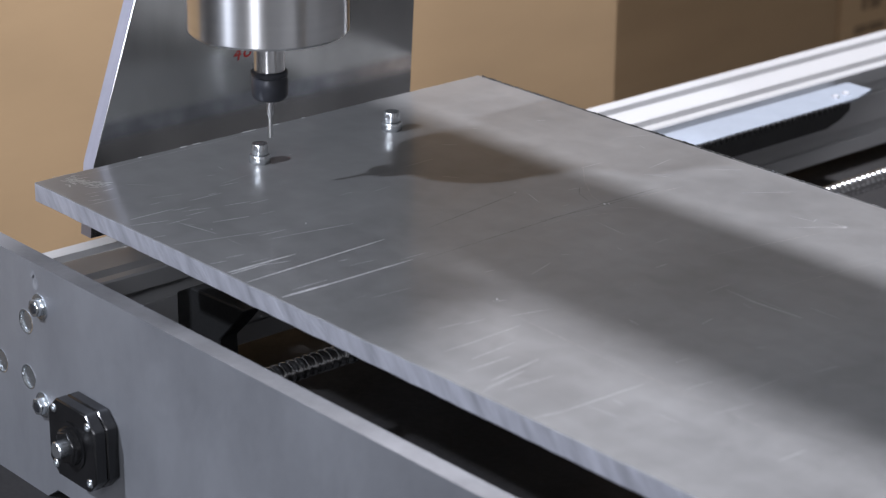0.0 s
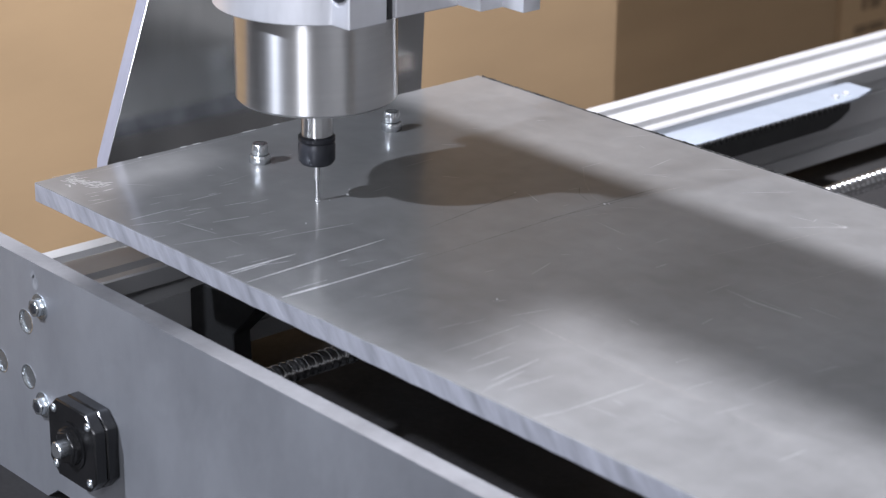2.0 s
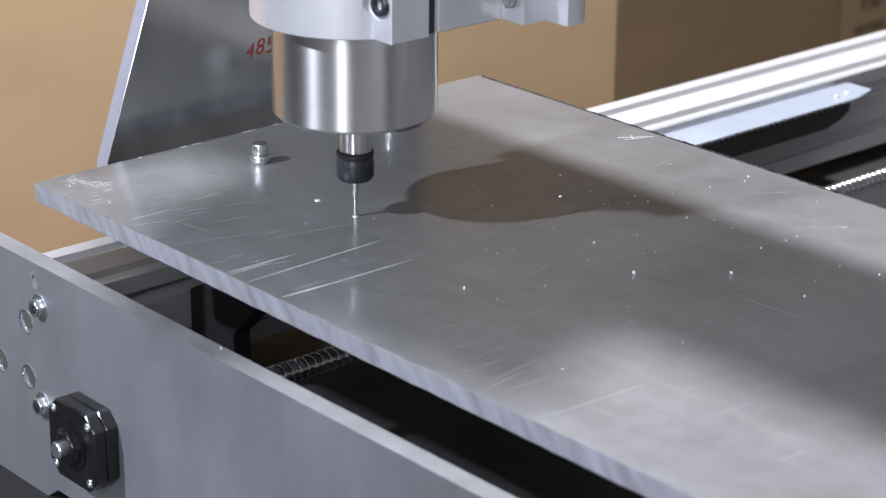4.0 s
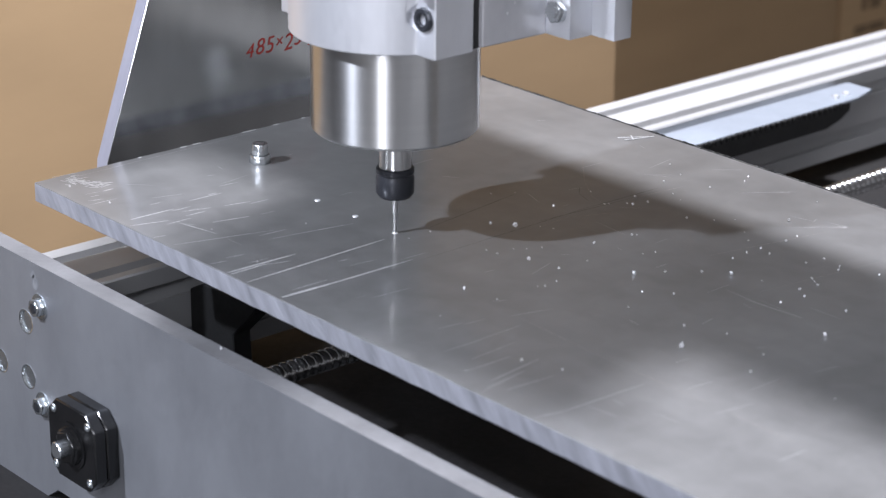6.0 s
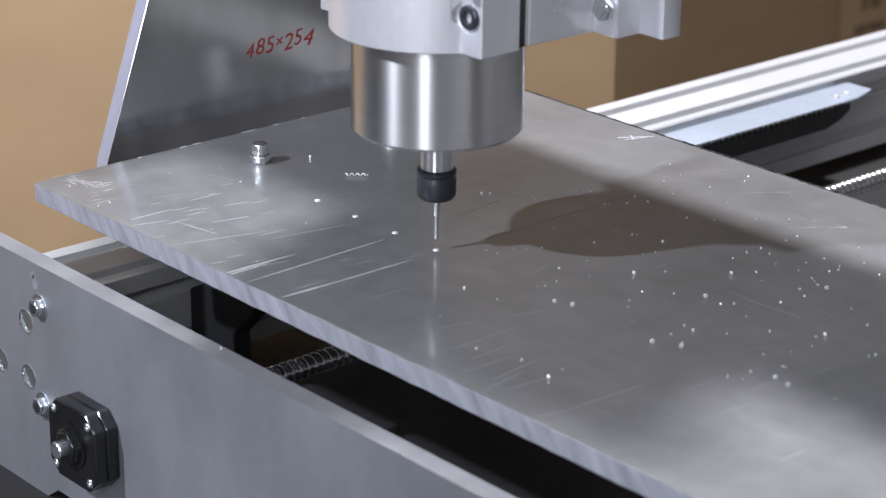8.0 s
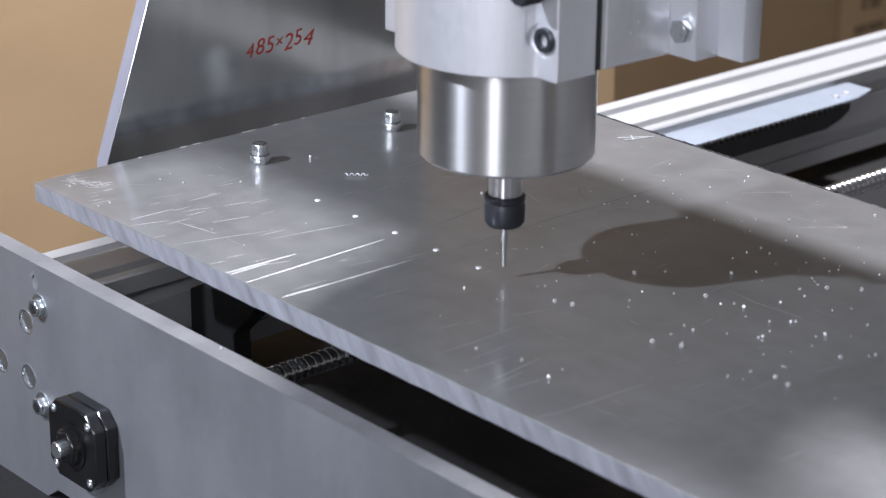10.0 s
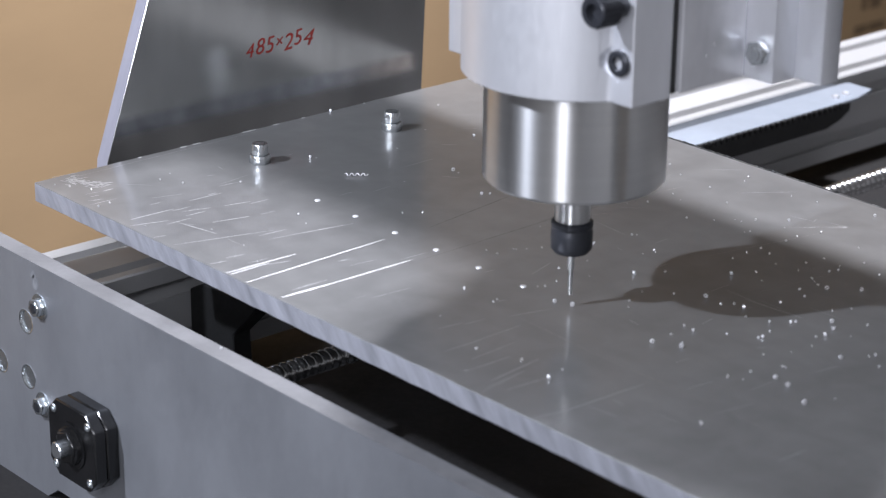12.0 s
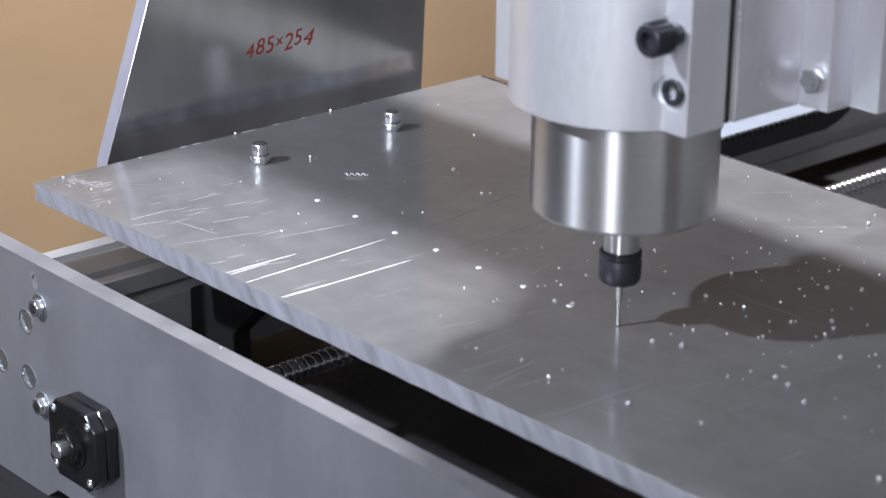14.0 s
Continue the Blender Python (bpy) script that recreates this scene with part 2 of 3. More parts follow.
def front_panel():
    p = thing("end_plate", "thick grey aluminium end plate of the machine frame", "machine plate")
    z1, zb = -0.0163, -0.1415
    # the raised lug, out of view, is added to shade the rail
    outline = [(-0.12, z1), (-0.058, z1), (-0.058, 0.045), (-0.014, 0.045), (-0.014, z1), (1.0, z1), (1.0, zb + 0.007), (0.072, zb + 0.007), (0.062, zb), (-0.12, zb)]
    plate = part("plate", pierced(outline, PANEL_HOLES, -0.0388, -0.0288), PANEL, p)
    plate.data.materials.append(DIMMED_CUT)
    plate.data.materials.append(ZINC)
    # upward faces get the darker tone that makes up for strong lamp light
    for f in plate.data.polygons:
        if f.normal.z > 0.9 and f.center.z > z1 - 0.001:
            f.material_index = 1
        elif abs(f.normal.y) < 0.3 and min(math.hypot(f.center.x - x, f.center.z - z) for x, z, r in PANEL_HOLES) < 0.008:
            f.material_index = 2
    for x, z, r in PANEL_HOLES:
        m = Matrix.Translation((x, -0.0290, z)) @ FRONT
        part("recessed_screw", lathe([(0.0057, -0.006), (0.0057, 0.0002), (0.0052, 0.0010), (0.0034, 0.0010), (0.0032, -0.002)], m, 28), DARKSTEEL, plate, "dark recessed socket screw")
        lip = Matrix.Translation((x, -0.0388, z)) @ FRONT
        part("hole_rim", lathe([(r - 0.0001, -0.0016), (r + 0.0006, -0.0001), (r + 0.0005, 0.0002), (r - 0.0002, 0.0001), (r - 0.0006, -0.0010)], lip, 36), ZINC, plate, "bright chamfered hole rim")
        part("bushing", lathe([(r - 0.0008, -0.0078), (r - 0.0002, -0.0078), (r - 0.0002, -0.0034), (r - 0.0008, -0.0034)], lip, 36), ZINC, plate, "bright steel bushing in the hole")
    for x, z, a, c in ((0.0612, -0.0262, 0.0026, 0.0042), (0.0590, -0.0228, 0.0018, 0.0022)):
        ring = [(x + a * math.cos(i * 0.524) * (0.8 + 0.3 * random.random()), z + c * math.sin(i * 0.524) * (0.8 + 0.3 * random.random())) for i in range(12)]
        part("smudge", prism(ring, "y", -0.03885, -0.0386), SMUDGE, p, "dark greasy smudge")
    socket_bolt(p, 0.0646, -0.0388, -0.0380)
    socket_bolt(p, 0.0629, -0.0388, -0.0910)
    b = thing("bearing_block", "black anodised square bearing block with steel shaft end", "bearing", at=(0.1095, -0.0388, -0.0918))
    h, c = 0.0203, 0.0072
    square = [(-h + c, -h), (h - c, -h), (h, -h + c), (h, h - c), (h - c, h), (-h + c, h), (-h, h - c), (-h, -h + c)]
    part("rear_flange", prism(square, "y", -0.0066, 0.0, 0.0007), GLOSSBLACK, b)
    face = part("front_flange", prism(square, "y", -0.0135, -0.0069, 0.0007), GLOSSBLACK, b)
    part("hub", lathe([(0.0118, 0.0133), (0.0118, 0.0142), (0.0098, 0.0144), (0.0092, 0.0164), (0.0080, 0.0170), (0.0052, 0.0166)], FRONT, 40), GLOSSBLACK, b)
    boss = prism(hexagon(0.0088, 0.3), "z", 0.0140, 0.0178, 0.0006)
    bmesh.ops.transform(boss, matrix=FRONT, verts=boss.verts)
    part("lock_nut", boss, GLOSSBLACK, b, "black lock nut round the shaft")
    part("shaft_end", lathe([(0.0041, 0.010), (0.0043, 0.0222), (0.0038, 0.0228)], FRONT, 28), ZINC, b, "bright steel shaft end")
    for x in (-0.0147, 0.0147):
        for z in (-0.0147, 0.0147):
            m = Matrix.Translation((x, -0.0135, z)) @ FRONT
            part("screw", lathe([(0.0023, -0.001), (0.0023, 0.0004), (0.0019, 0.0008), (0.0012, 0.0008), (0.0011, 0.0001)], m, 18), ZINC, face, "small zinc socket screw")
    return p


front_panel()


def profile_outline(x0, x1, z0, z1, slots, w=0.0046, d=0.0042):
    top = []
    for s in slots:
        top += [(s - w, z1), (s - w * 0.85, z1 - d), (s + w * 0.85, z1 - d), (s + w, z1)]
    side = []
    for zm in (z1 - 0.015, z1 - 0.045):
        side += [(x1, zm + w), (x1 - 0.002, zm + w), (x1 - 0.002, zm + w * 1.8), (x1 - d, zm + w * 0.8), (x1 - d, zm - w * 0.8), (x1 - 0.002, zm - w * 1.8), (x1 - 0.002, zm - w), (x1, zm - w)]
    return [(x0, z0), (x0, z1 - 0.001), (x0 + 0.001, z1)] + top + [(x1 - 0.001, z1), (x1, z1 - 0.001)] + side + [(x1, z0)]


def rails():
    r = thing("side_rail", "long silver slotted aluminium extrusion", "rail")
    part("extrusion", prism(profile_outline(-0.0695, -0.0095, -0.1300, -0.0694, (-0.0532, -0.0210)), "y", -0.0286, 1.45), PROFILE, r)
    part("foot", box(-0.060, -0.020, 0.30, 0.36, -0.1415, -0.1300), BLACK, r)
    part("foot", box(-0.060, -0.020, 1.20, 1.26, -0.1415, -0.1300), BLACK, r)
    q = thing("cable_tray", "galvanised sheet strip with a black toothed edge beside the rail", "bracket")
    sheet = [(0.0020, 0.20), (0.0305, 0.20), (0.0305, 0.628), (0.0235, 0.652), (0.0020, 0.652)]
    tray = part("sheet", prism(sheet, "z", -0.0712, -0.0696), GALV, q)
    part("sheet_lip", box(-0.0092, 0.0034, 0.20, 0.652, -0.0768, -0.0752, 0.0002), GALV, q)
    part("bracket_arm", box(-0.0020, 0.020, 0.215, 0.235, -0.0752, -0.0713, 0.0002), GALV, q)
    for x, y in ((0.0205, 0.617), (0.0195, 0.629)):
        part("rivet", lathe([(0.0028, -0.0697), (0.0028, -0.0688), (0.0020, -0.0678), (0.0006, -0.0675)], Matrix.Translation((x, y, 0)), 18), CAST, tray)
    side = [(0.20, -0.0716), (0.622, -0.0716), (0.6215, -0.0775), (0.612, -0.0825), (0.598, -0.0862), (0.20, -0.0862)]
    strip = part("black_strip", prism(side, "x", 0.0253, 0.0298, 0.0003), BLACK, q)
    for i in range(34):
        y = 0.43 + i * 0.0054
        part("tooth", box(0.0258, 0.0326, y, y + 0.0034, -0.0735, -0.0700, 0.0003), BLACK, strip)


rails()


def ball_screw():
    s = thing("ball_screw", "shiny steel ball screw under the plate", "ball screw")
    n, turns, x, z = 18, 224, 0.106, -0.0925
    bm = bmesh.new()
    rows = []
    per = 8
    for k in range(turns * per + 1):
        y = 0.02 + k * 0.0050 / per
        ring = []
        for i in range(n):
            a = 2 * math.pi * i / n
            ph = (k / per + i / n) % 1.0
            r = 0.0060 - 0.0008 * max(0.0, math.sin(2 * math.pi * ph)) ** 0.7
            ring.append(bm.verts.new((x + r * math.cos(a), y, z + r * math.sin(a))))
        rows.append(ring)
    for low, high in zip(rows, rows[1:]):
        for i in range(n):
            bm.faces.new((low[i], high[i], high[(i + 1) % n], low[(i + 1) % n]))
    part("screw_thread", bm, THREAD, s)
    part("journal", lathe([(0.004, 0), (0.004, 0.048)], Matrix.Translation((x, 0.021, z)) @ FRONT, 24), STEEL, s)
    part("end_support", box(x - 0.02, x + 0.02, 1.135, 1.16, -0.1415, -0.07, 0.001), BLACK, s)


ball_screw()


# ---- workpiece ----
def workpiece():
    w = thing("aluminium_plate", "thick grey aluminium plate with sawn edges", "metal plate")
    bm = bmesh.new()
    nx, ny, L, D = 160, 60, 0.78, 0.3053
    rim = [(L * i / nx, 0.0) for i in range(nx)] + [(L, D * i / ny) for i in range(ny)] + [(L - L * i / nx, D) for i in range(nx)] + [(0.0, D - D * i / ny) for i in range(ny)]
    out = []
    for i, (x, y) in enumerate(rim):
        wob = 0.0005 * noise.noise((x * 90, y * 90, 3.1)) + 0.0003 * noise.noise((x * 300, y * 300, 7.7))
        nxv = (-1 if x == 0 and y > 0 else 1 if x == L else 0, -1 if y == 0 else 1 if y == D else 0)
        out.append((x + nxv[0] * wob, y + nxv[1] * wob))
    part("slab", prism(out, "z", -0.0100, 0.0, 0.0003), SHEET, w)
    ob = w.children[0]
    ob.data.materials.append(SAWN)
    for f in ob.data.polygons:
        if abs(f.normal.z) < 0.5:
            f.material_index = 1
    return w


PLATE = workpiece()


def streak(x0, y0, x1, y1, width, mat, name, high=0.00012):
    """A thin ridge along a line on the plate, pointed at both ends."""
    a, b = Vector((x0, y0, 0)), Vector((x1, y1, 0))
    side = (b - a).normalized().cross(Vector((0, 0, 1))) * width / 2
    bm = bmesh.new()
    n = 8
    left, mid, right = [], [], []
    for i in range(n + 1):
        c = a.lerp(b, i / n)
        k = math.sin(math.pi * (i / n * 0.9 + 0.05)) ** 0.6 * (0.8 + 0.4 * random.random())
        left.append(bm.verts.new(c + side * k + Vector((0, 0, 0.00003))))
        right.append(bm.verts.new(c - side * k + Vector((0, 0, 0.00003))))
        mid.append(bm.verts.new(c + Vector((0, 0, high))))
    for i in range(n):
        bm.faces.new((left[i], left[i + 1], mid[i + 1], mid[i]))
        bm.faces.new((mid[i], mid[i + 1], right[i + 1], right[i]))
    bmesh.ops.recalc_face_normals(bm, faces=bm.faces)
    return part(name, bm, mat, PLATE, "", 0)


for x0, y0, x1, y1, wd in [
        (0.1650, 0.001, 0.1659, 0.040, 0.0011), (0.1675, 0.001, 0.1672, 0.024, 0.0008), (0.1803, 0.001, 0.1775, 0.085, 0.0011),
        (0.2050, 0.002, 0.2060, 0.030, 0.0015), (0.2060, 0.014, 0.2065, 0.078, 0.0009), 
        (0.2313, 0.033, 0.2330, 0.054, 0.0007),
        (0.277, 0.032, 0.279, 0.045, 0.0008), (0.269, 0.071, 0.272, 0.078, 0.0008), (0.3701, 0.002, 0.3735, 0.016, 0.0010),
        (0.2898, 0.246, 0.3088, 0.270, 0.0004), (0.2956, 0.267, 0.3088, 0.270, 0.0004), (0.2398, 0.265, 0.2607, 0.293, 0.0004),
        (0.3433, 0.165, 0.3707, 0.1635, 0.0005), (0.3384, 0.002, 0.3362, 0.021, 0.0006), (0.1383, 0.286, 0.1475, 0.305, 0.0005),
        
        (0.006, 0.020, 0.004, 0.150, 0.0005), (0.190, 0.250, 0.2010, 0.262, 0.0005), (0.1925, 0.252, 0.2020, 0.258, 0.0005)]:
    bold = y1 < 0.09 and wd > 0.00075 and 0.1 < x0 < 0.24
    streak(x0, y0, x1, y1, wd * (0.9 if bold else 0.6), SCRATCH if bold else FAINT, "scratch", 0.00008 if bold else 0.00005)
# soft rubbed marks, and a whitish smear at the corner
for x0, y0, x1, y1, wd in [
        (0.0773, 0.0061, 0.0781, 0.0323, 0.0007), (0.0846, 0.0020, 0.0902, 0.0204, 0.0007), (0.0950, 0.0223, 0.1202, 0.0278, 0.0006), (0.0840, 0.0326, 0.0883, 0.0473, 0.0005),
        (0.1059, 0.0355, 0.1105, 0.0542, 0.0008), (0.1196, 0.0034, 0.1338, 0.0518, 0.0005), (0.1438, 0.0512, 0.1508, 0.0872, 0.0007), (0.0958, 0.0651, 0.0966, 0.0764, 0.0005),
        (0.0732, 0.0446, 0.0738, 0.0640, 0.0006), (0.1506, 0.0016, 0.1527, 0.0101, 0.0007), (0.2009, 0.0108, 0.2012, 0.0308, 0.0007), (0.0412, 0.0059, 0.0437, 0.0137, 0.0006),
        (0.0336, 0.0195, 0.0336, 0.0259, 0.0009), (-0.0011, 0.0110, 0.0008, 0.0257, 0.0004), (0.1052, 0.0016, 0.1065, 0.0075, 0.0005)]:
    streak(x0, y0, x1, y1, wd, SCUFF, "rubbed_mark", 0.00004)
rub = random.Random(4)
for i in range(90):
    u, v = rub.random(), rub.gauss(0, 0.0024)
    x, y = 0.0050 + 0.0200 * u - 0.5 * v, 0.0130 + 0.0125 * u + 0.9 * v
    a = rub.choice((0.53, 0.53, 1.2, 0.1)) + rub.gauss(0, 0.25)
    long = rub.uniform(0.002, 0.006)
    streak(x, y, x + long * math.cos(a), y + long * math.sin(a), rub.uniform(0.0004, 0.0010), SCUFF if i % 3 == 0 else FAINT, "corner_smear", 0.00004)
for x0, y0, x1, y1, wd in [
        (0.3733, 0.0146, 0.3753, 0.0590, 0.0007), (0.3325, 0.0130, 0.3290, 0.0434, 0.0008),
        (0.3365, 0.0067, 0.3342, 0.0302, 0.0007), (0.3189, 0.0119, 0.3194, 0.0358, 0.0006), (0.2975, 0.0174, 0.2983, 0.0385, 0.0005), (0.2865, 0.0662, 0.2926, 0.0866, 0.0005),
        (0.2976, 0.0336, 0.2972, 0.0620, 0.0005), (0.3396, 0.1607, 0.3710, 0.1633, 0.0008), (0.3263, 0.1627, 0.3476, 0.1614, 0.0004), (0.4583, 0.0467, 0.4591, 0.0626, 0.0006),
        (0.3109, 0.0217, 0.3094, 0.0478, 0.0005), (0.3433, 0.0111, 0.3454, 0.0360, 0.0006)]:
    streak(x0, y0, x1, y1, wd, FAINT, "rubbed_mark", 0.00004)
for x0, y0, x1, y1, wd in [
        (0.2878, 0.0679, 0.3471, 0.0651, 0.0006), (0.3471, 0.0651, 0.4068, 0.0652, 0.0007), (0.2917, 0.1875, 0.3068, 0.2565, 0.0006), (0.3372, 0.1667, 0.3494, 0.2472, 0.0005),
        (0.1529, 0.2416, 0.1786, 0.2181, 0.0005), (0.1786, 0.2181, 0.1968, 0.2053, 0.0005), (0.1968, 0.2053, 0.2116, 0.2008, 0.0005), (0.2128, 0.1535, 0.2109, 0.1780, 0.0009),
        (0.2119, 0.1738, 0.2206, 0.1951, 0.0007), (0.2106, 0.2051, 0.2160, 0.2517, 0.0009), (0.4124, 0.0648, 0.4577, 0.0642, 0.0005)]:
    streak(x0, y0, x1, y1, wd, GRIME, "scribed_line", 0.00004)
for x0, y0, x1, y1, wd in [(0.1790, 0.112, 0.1694, 0.178, 0.0008), (0.2095, 0.080, 0.2075, 0.196, 0.0006), (0.2078, 0.195, 0.2095, 0.240, 0.0008),
                           (0.2065, 0.160, 0.2125, 0.225, 0.0006), (0.1830, 0.210, 0.1900, 0.203, 0.0005), (0.1900, 0.203, 0.2010, 0.199, 0.0005)]:
    streak(x0, y0, x1, y1, wd, PENCIL, "scribed_line", 0.00006)


worn = random.Random(31)
for i in range(20):
    x, y = worn.uniform(0.03, 0.21), worn.uniform(0.002, 0.075)
    long = worn.uniform(0.003, 0.016)
    a = 1.50 + worn.gauss(0, 0.12)
    streak(x, y, x + long * math.cos(a), y + long * math.sin(a), worn.uniform(0.0003, 0.0006), SCUFF, "rubbed_mark", 0.00004)
for y0, long in ((0.090, 0.004), (0.098, 0.005), (0.131, 0.009), (0.152, 0.004), (0.063, 0.002), (0.172, 0.002)):
    streak(0.0008, y0, 0.0012, y0 + long, 0.0004, SCRATCH, "edge_sliver", 0.0004)


fine = random.Random(23)
for i in range(60):
    x, y = fine.uniform(0.02, 0.50), fine.uniform(0.01, 0.29)
    a = fine.choice((1.45, 1.6, 1.7, 0.05, -0.1, 0.8)) + fine.gauss(0, 0.12)
    long = fine.uniform(0.004, 0.022)
    ex, ey = x + long * math.cos(a), y + long * math.sin(a)
    if 0.004 < ex < 0.52 and 0.004 < ey < 0.30:
        streak(x, y, ex, ey, fine.uniform(0.00025, 0.00045), FAINT, "scratch", 0.00005)


def ragged_burr():
    """The torn burr that the saw left along the far edge."""
    bm = bmesh.new()
    x, rows = 0.004, []
    while x < 0.40:
        h = 0.0002 + 0.0016 * max(0.0, noise.noise((x * 160, 1.3, 0.2)) + 0.25) * random.random()
        out = 0.0006 + 0.0010 * random.random()
        rows.append([bm.verts.new(v) for v in ((x, 0.3045, 0.0), (x, 0.3053, h), (x, 0.3053 + out, 0.0), (x, 0.3053, -0.0006))])
        x += 0.0008 + 0.0012 * random.random()
    for low, high in zip(rows, rows[1:]):
        for k in range(4):
            bm.faces.new((low[k], low[(k + 1) % 4], high[(k + 1) % 4], high[k]))
    bm.faces.new(rows[0])
    bm.faces.new(rows[-1])
    bmesh.ops.recalc_face_normals(bm, faces=bm.faces)
    part("edge_burr", bm, BLACK, PLATE, "dark ragged burr along the sawn edge", 0)


ragged_burr()


def support_bar(x):
    b = thing("support_bar", "black bar carrying the aluminium plate", "support", "bars under the plate")
    part("bar", box(x, x + 0.04, 0.10, 0.27, -0.1415, -0.0100, 0.0008), BLACK, b)


support_bar(0.52)
support_bar(0.72)


def hold_down(x, y):
    b = thing("hold_down_bolt", "shiny zinc socket screw and hex nut clamping the plate", "bolt", "bolts in the plate", at=(x, y, 0))
    part("nut", join(prism(hexagon(0.0057, -0.2), "z", 0, 0.0048, 0.0002)), ZINC, b)
    part("screw_head", lathe([(0.0036, 0.0047), (0.0044, 0.0051), (0.0044, 0.0102), (0.0041, 0.0107), (0.0033, 0.0107)], n=32), ZINC, b)
    # black disc stands for the shade inside the hollow screw head
    part("socket", lathe([(0.0033, 0.0100), (0.0031, 0.0108), (0.0014, 0.0104)], n=24), BLACK, b, "black disc for the shaded socket")
    return b


hold_down(0.0478, 0.1079)
hold_down(0.0487, 0.1974)


# ---- gantry ----
def gantry():
    g = thing("gantry", "moving gantry with grey aluminium side plate and cross beam", "machine gantry")
    outline = [(0.0597, -0.0515), (0.0635, -0.0110), (0.0935, 0.0744), (0.125, 0.170), (0.2885, 0.170), (0.2893, 0.0424), (0.2867, -0.0104), (0.2867, -0.0515)]
    for x in (-0.040, 0.83):
        side = part("side_plate", prism(outline, "x", x, x + 0.010, 0.0002), GANTRY, g)
        side.data.materials.append(EDGE)
        for f in side.data.polygons:
            if abs(f.normal.x) < 0.3:
                f.material_index = 1
    part("cross_beam", box(-0.125, 0.93, 0.198, 0.288, 0.17, 0.292, 0.002), BEAM, g)
    # unseen block, added only to keep the ceiling lamp off the near rail
    part("beam_bracket", box(-0.058, -0.001, 0.128, 0.198, 0.171, 0.29, 0.001), BEAM, g)
    part("bearing_carriage", box(-0.052, -0.028, 0.10, 0.16, -0.0690, -0.0515, 0.001), BLACK, g)
    part("bearing_carriage", box(-0.052, -0.028, 0.22, 0.28, -0.0690, -0.0515, 0.001), BLACK, g)
    bracket = [(-0.0090, -0.0865), (0.0035, -0.0800), (0.0540, -0.0780), (0.0450, -0.0880), (0.0305, -0.1020), (0.0327, -0.1280), (-0.0090, -0.1280)]
    part("screw_bracket", prism(bracket, "y", 0.100, 0.112, 0.0006), BLACK, g)
    part("bracket_arm", box(-0.034, 0.020, 0.112, 0.126, -0.0685, -0.0515, 0.0006), BLACK, g)
    # hand-written size in red marker, one stroke figure after another
    hand = random.Random(5)
    for sign, y, z, size in (("4", 0.1566, 0.0302, 0.0114), ("8", 0.1634, 0.0310, 0.0128), ("5", 0.1702, 0.0308, 0.0130), ("\u00d7", 0.1772, 0.0322, 0.0105),
                             ("2", 0.1832, 0.0300, 0.0136), ("5", 0.1904, 0.0318, 0.0126), ("4", 0.1966, 0.0308, 0.0138)):
        text = bpy.data.curves.new("marker_figure", "FONT")
        text.body, text.size, text.shear, text.extrude, text.offset = sign, size, 0.30, 0.00005, -0.00006
        text.materials.append(INK)
        ob = new("marker_figure", text)
        ob.parent = g
        ob.matrix_basis = Matrix.Translation((-0.0298, y, z)) @ Matrix(((0, 0, 1, 0), (1, 0, 0, 0), (0, 1, 0, 0), (0, 0, 0, 1))) @ pose(0, 0, 0, 0, 0, hand.uniform(-6, 8))
    return g


GANTRY_THING = gantry()


def sink(ob, bm):
    """Takes the solid bm out of a part's mesh."""
    cutter = new("cutter", mesh("cutter", bm, CAST))
    cut = ob.modifiers.new("cut", "BOOLEAN")
    cut.object, cut.solver, cut.operation = cutter, "EXACT", "DIFFERENCE"
    bpy.context.view_layer.update()
    done = bpy.data.meshes.new_from_object(ob.evaluated_get(bpy.context.evaluated_depsgraph_get()))
    ob.modifiers.clear()
    ob.data = done
    done.set_sharp_from_angle(angle=0.6)
    bpy.data.objects.remove(cutter)


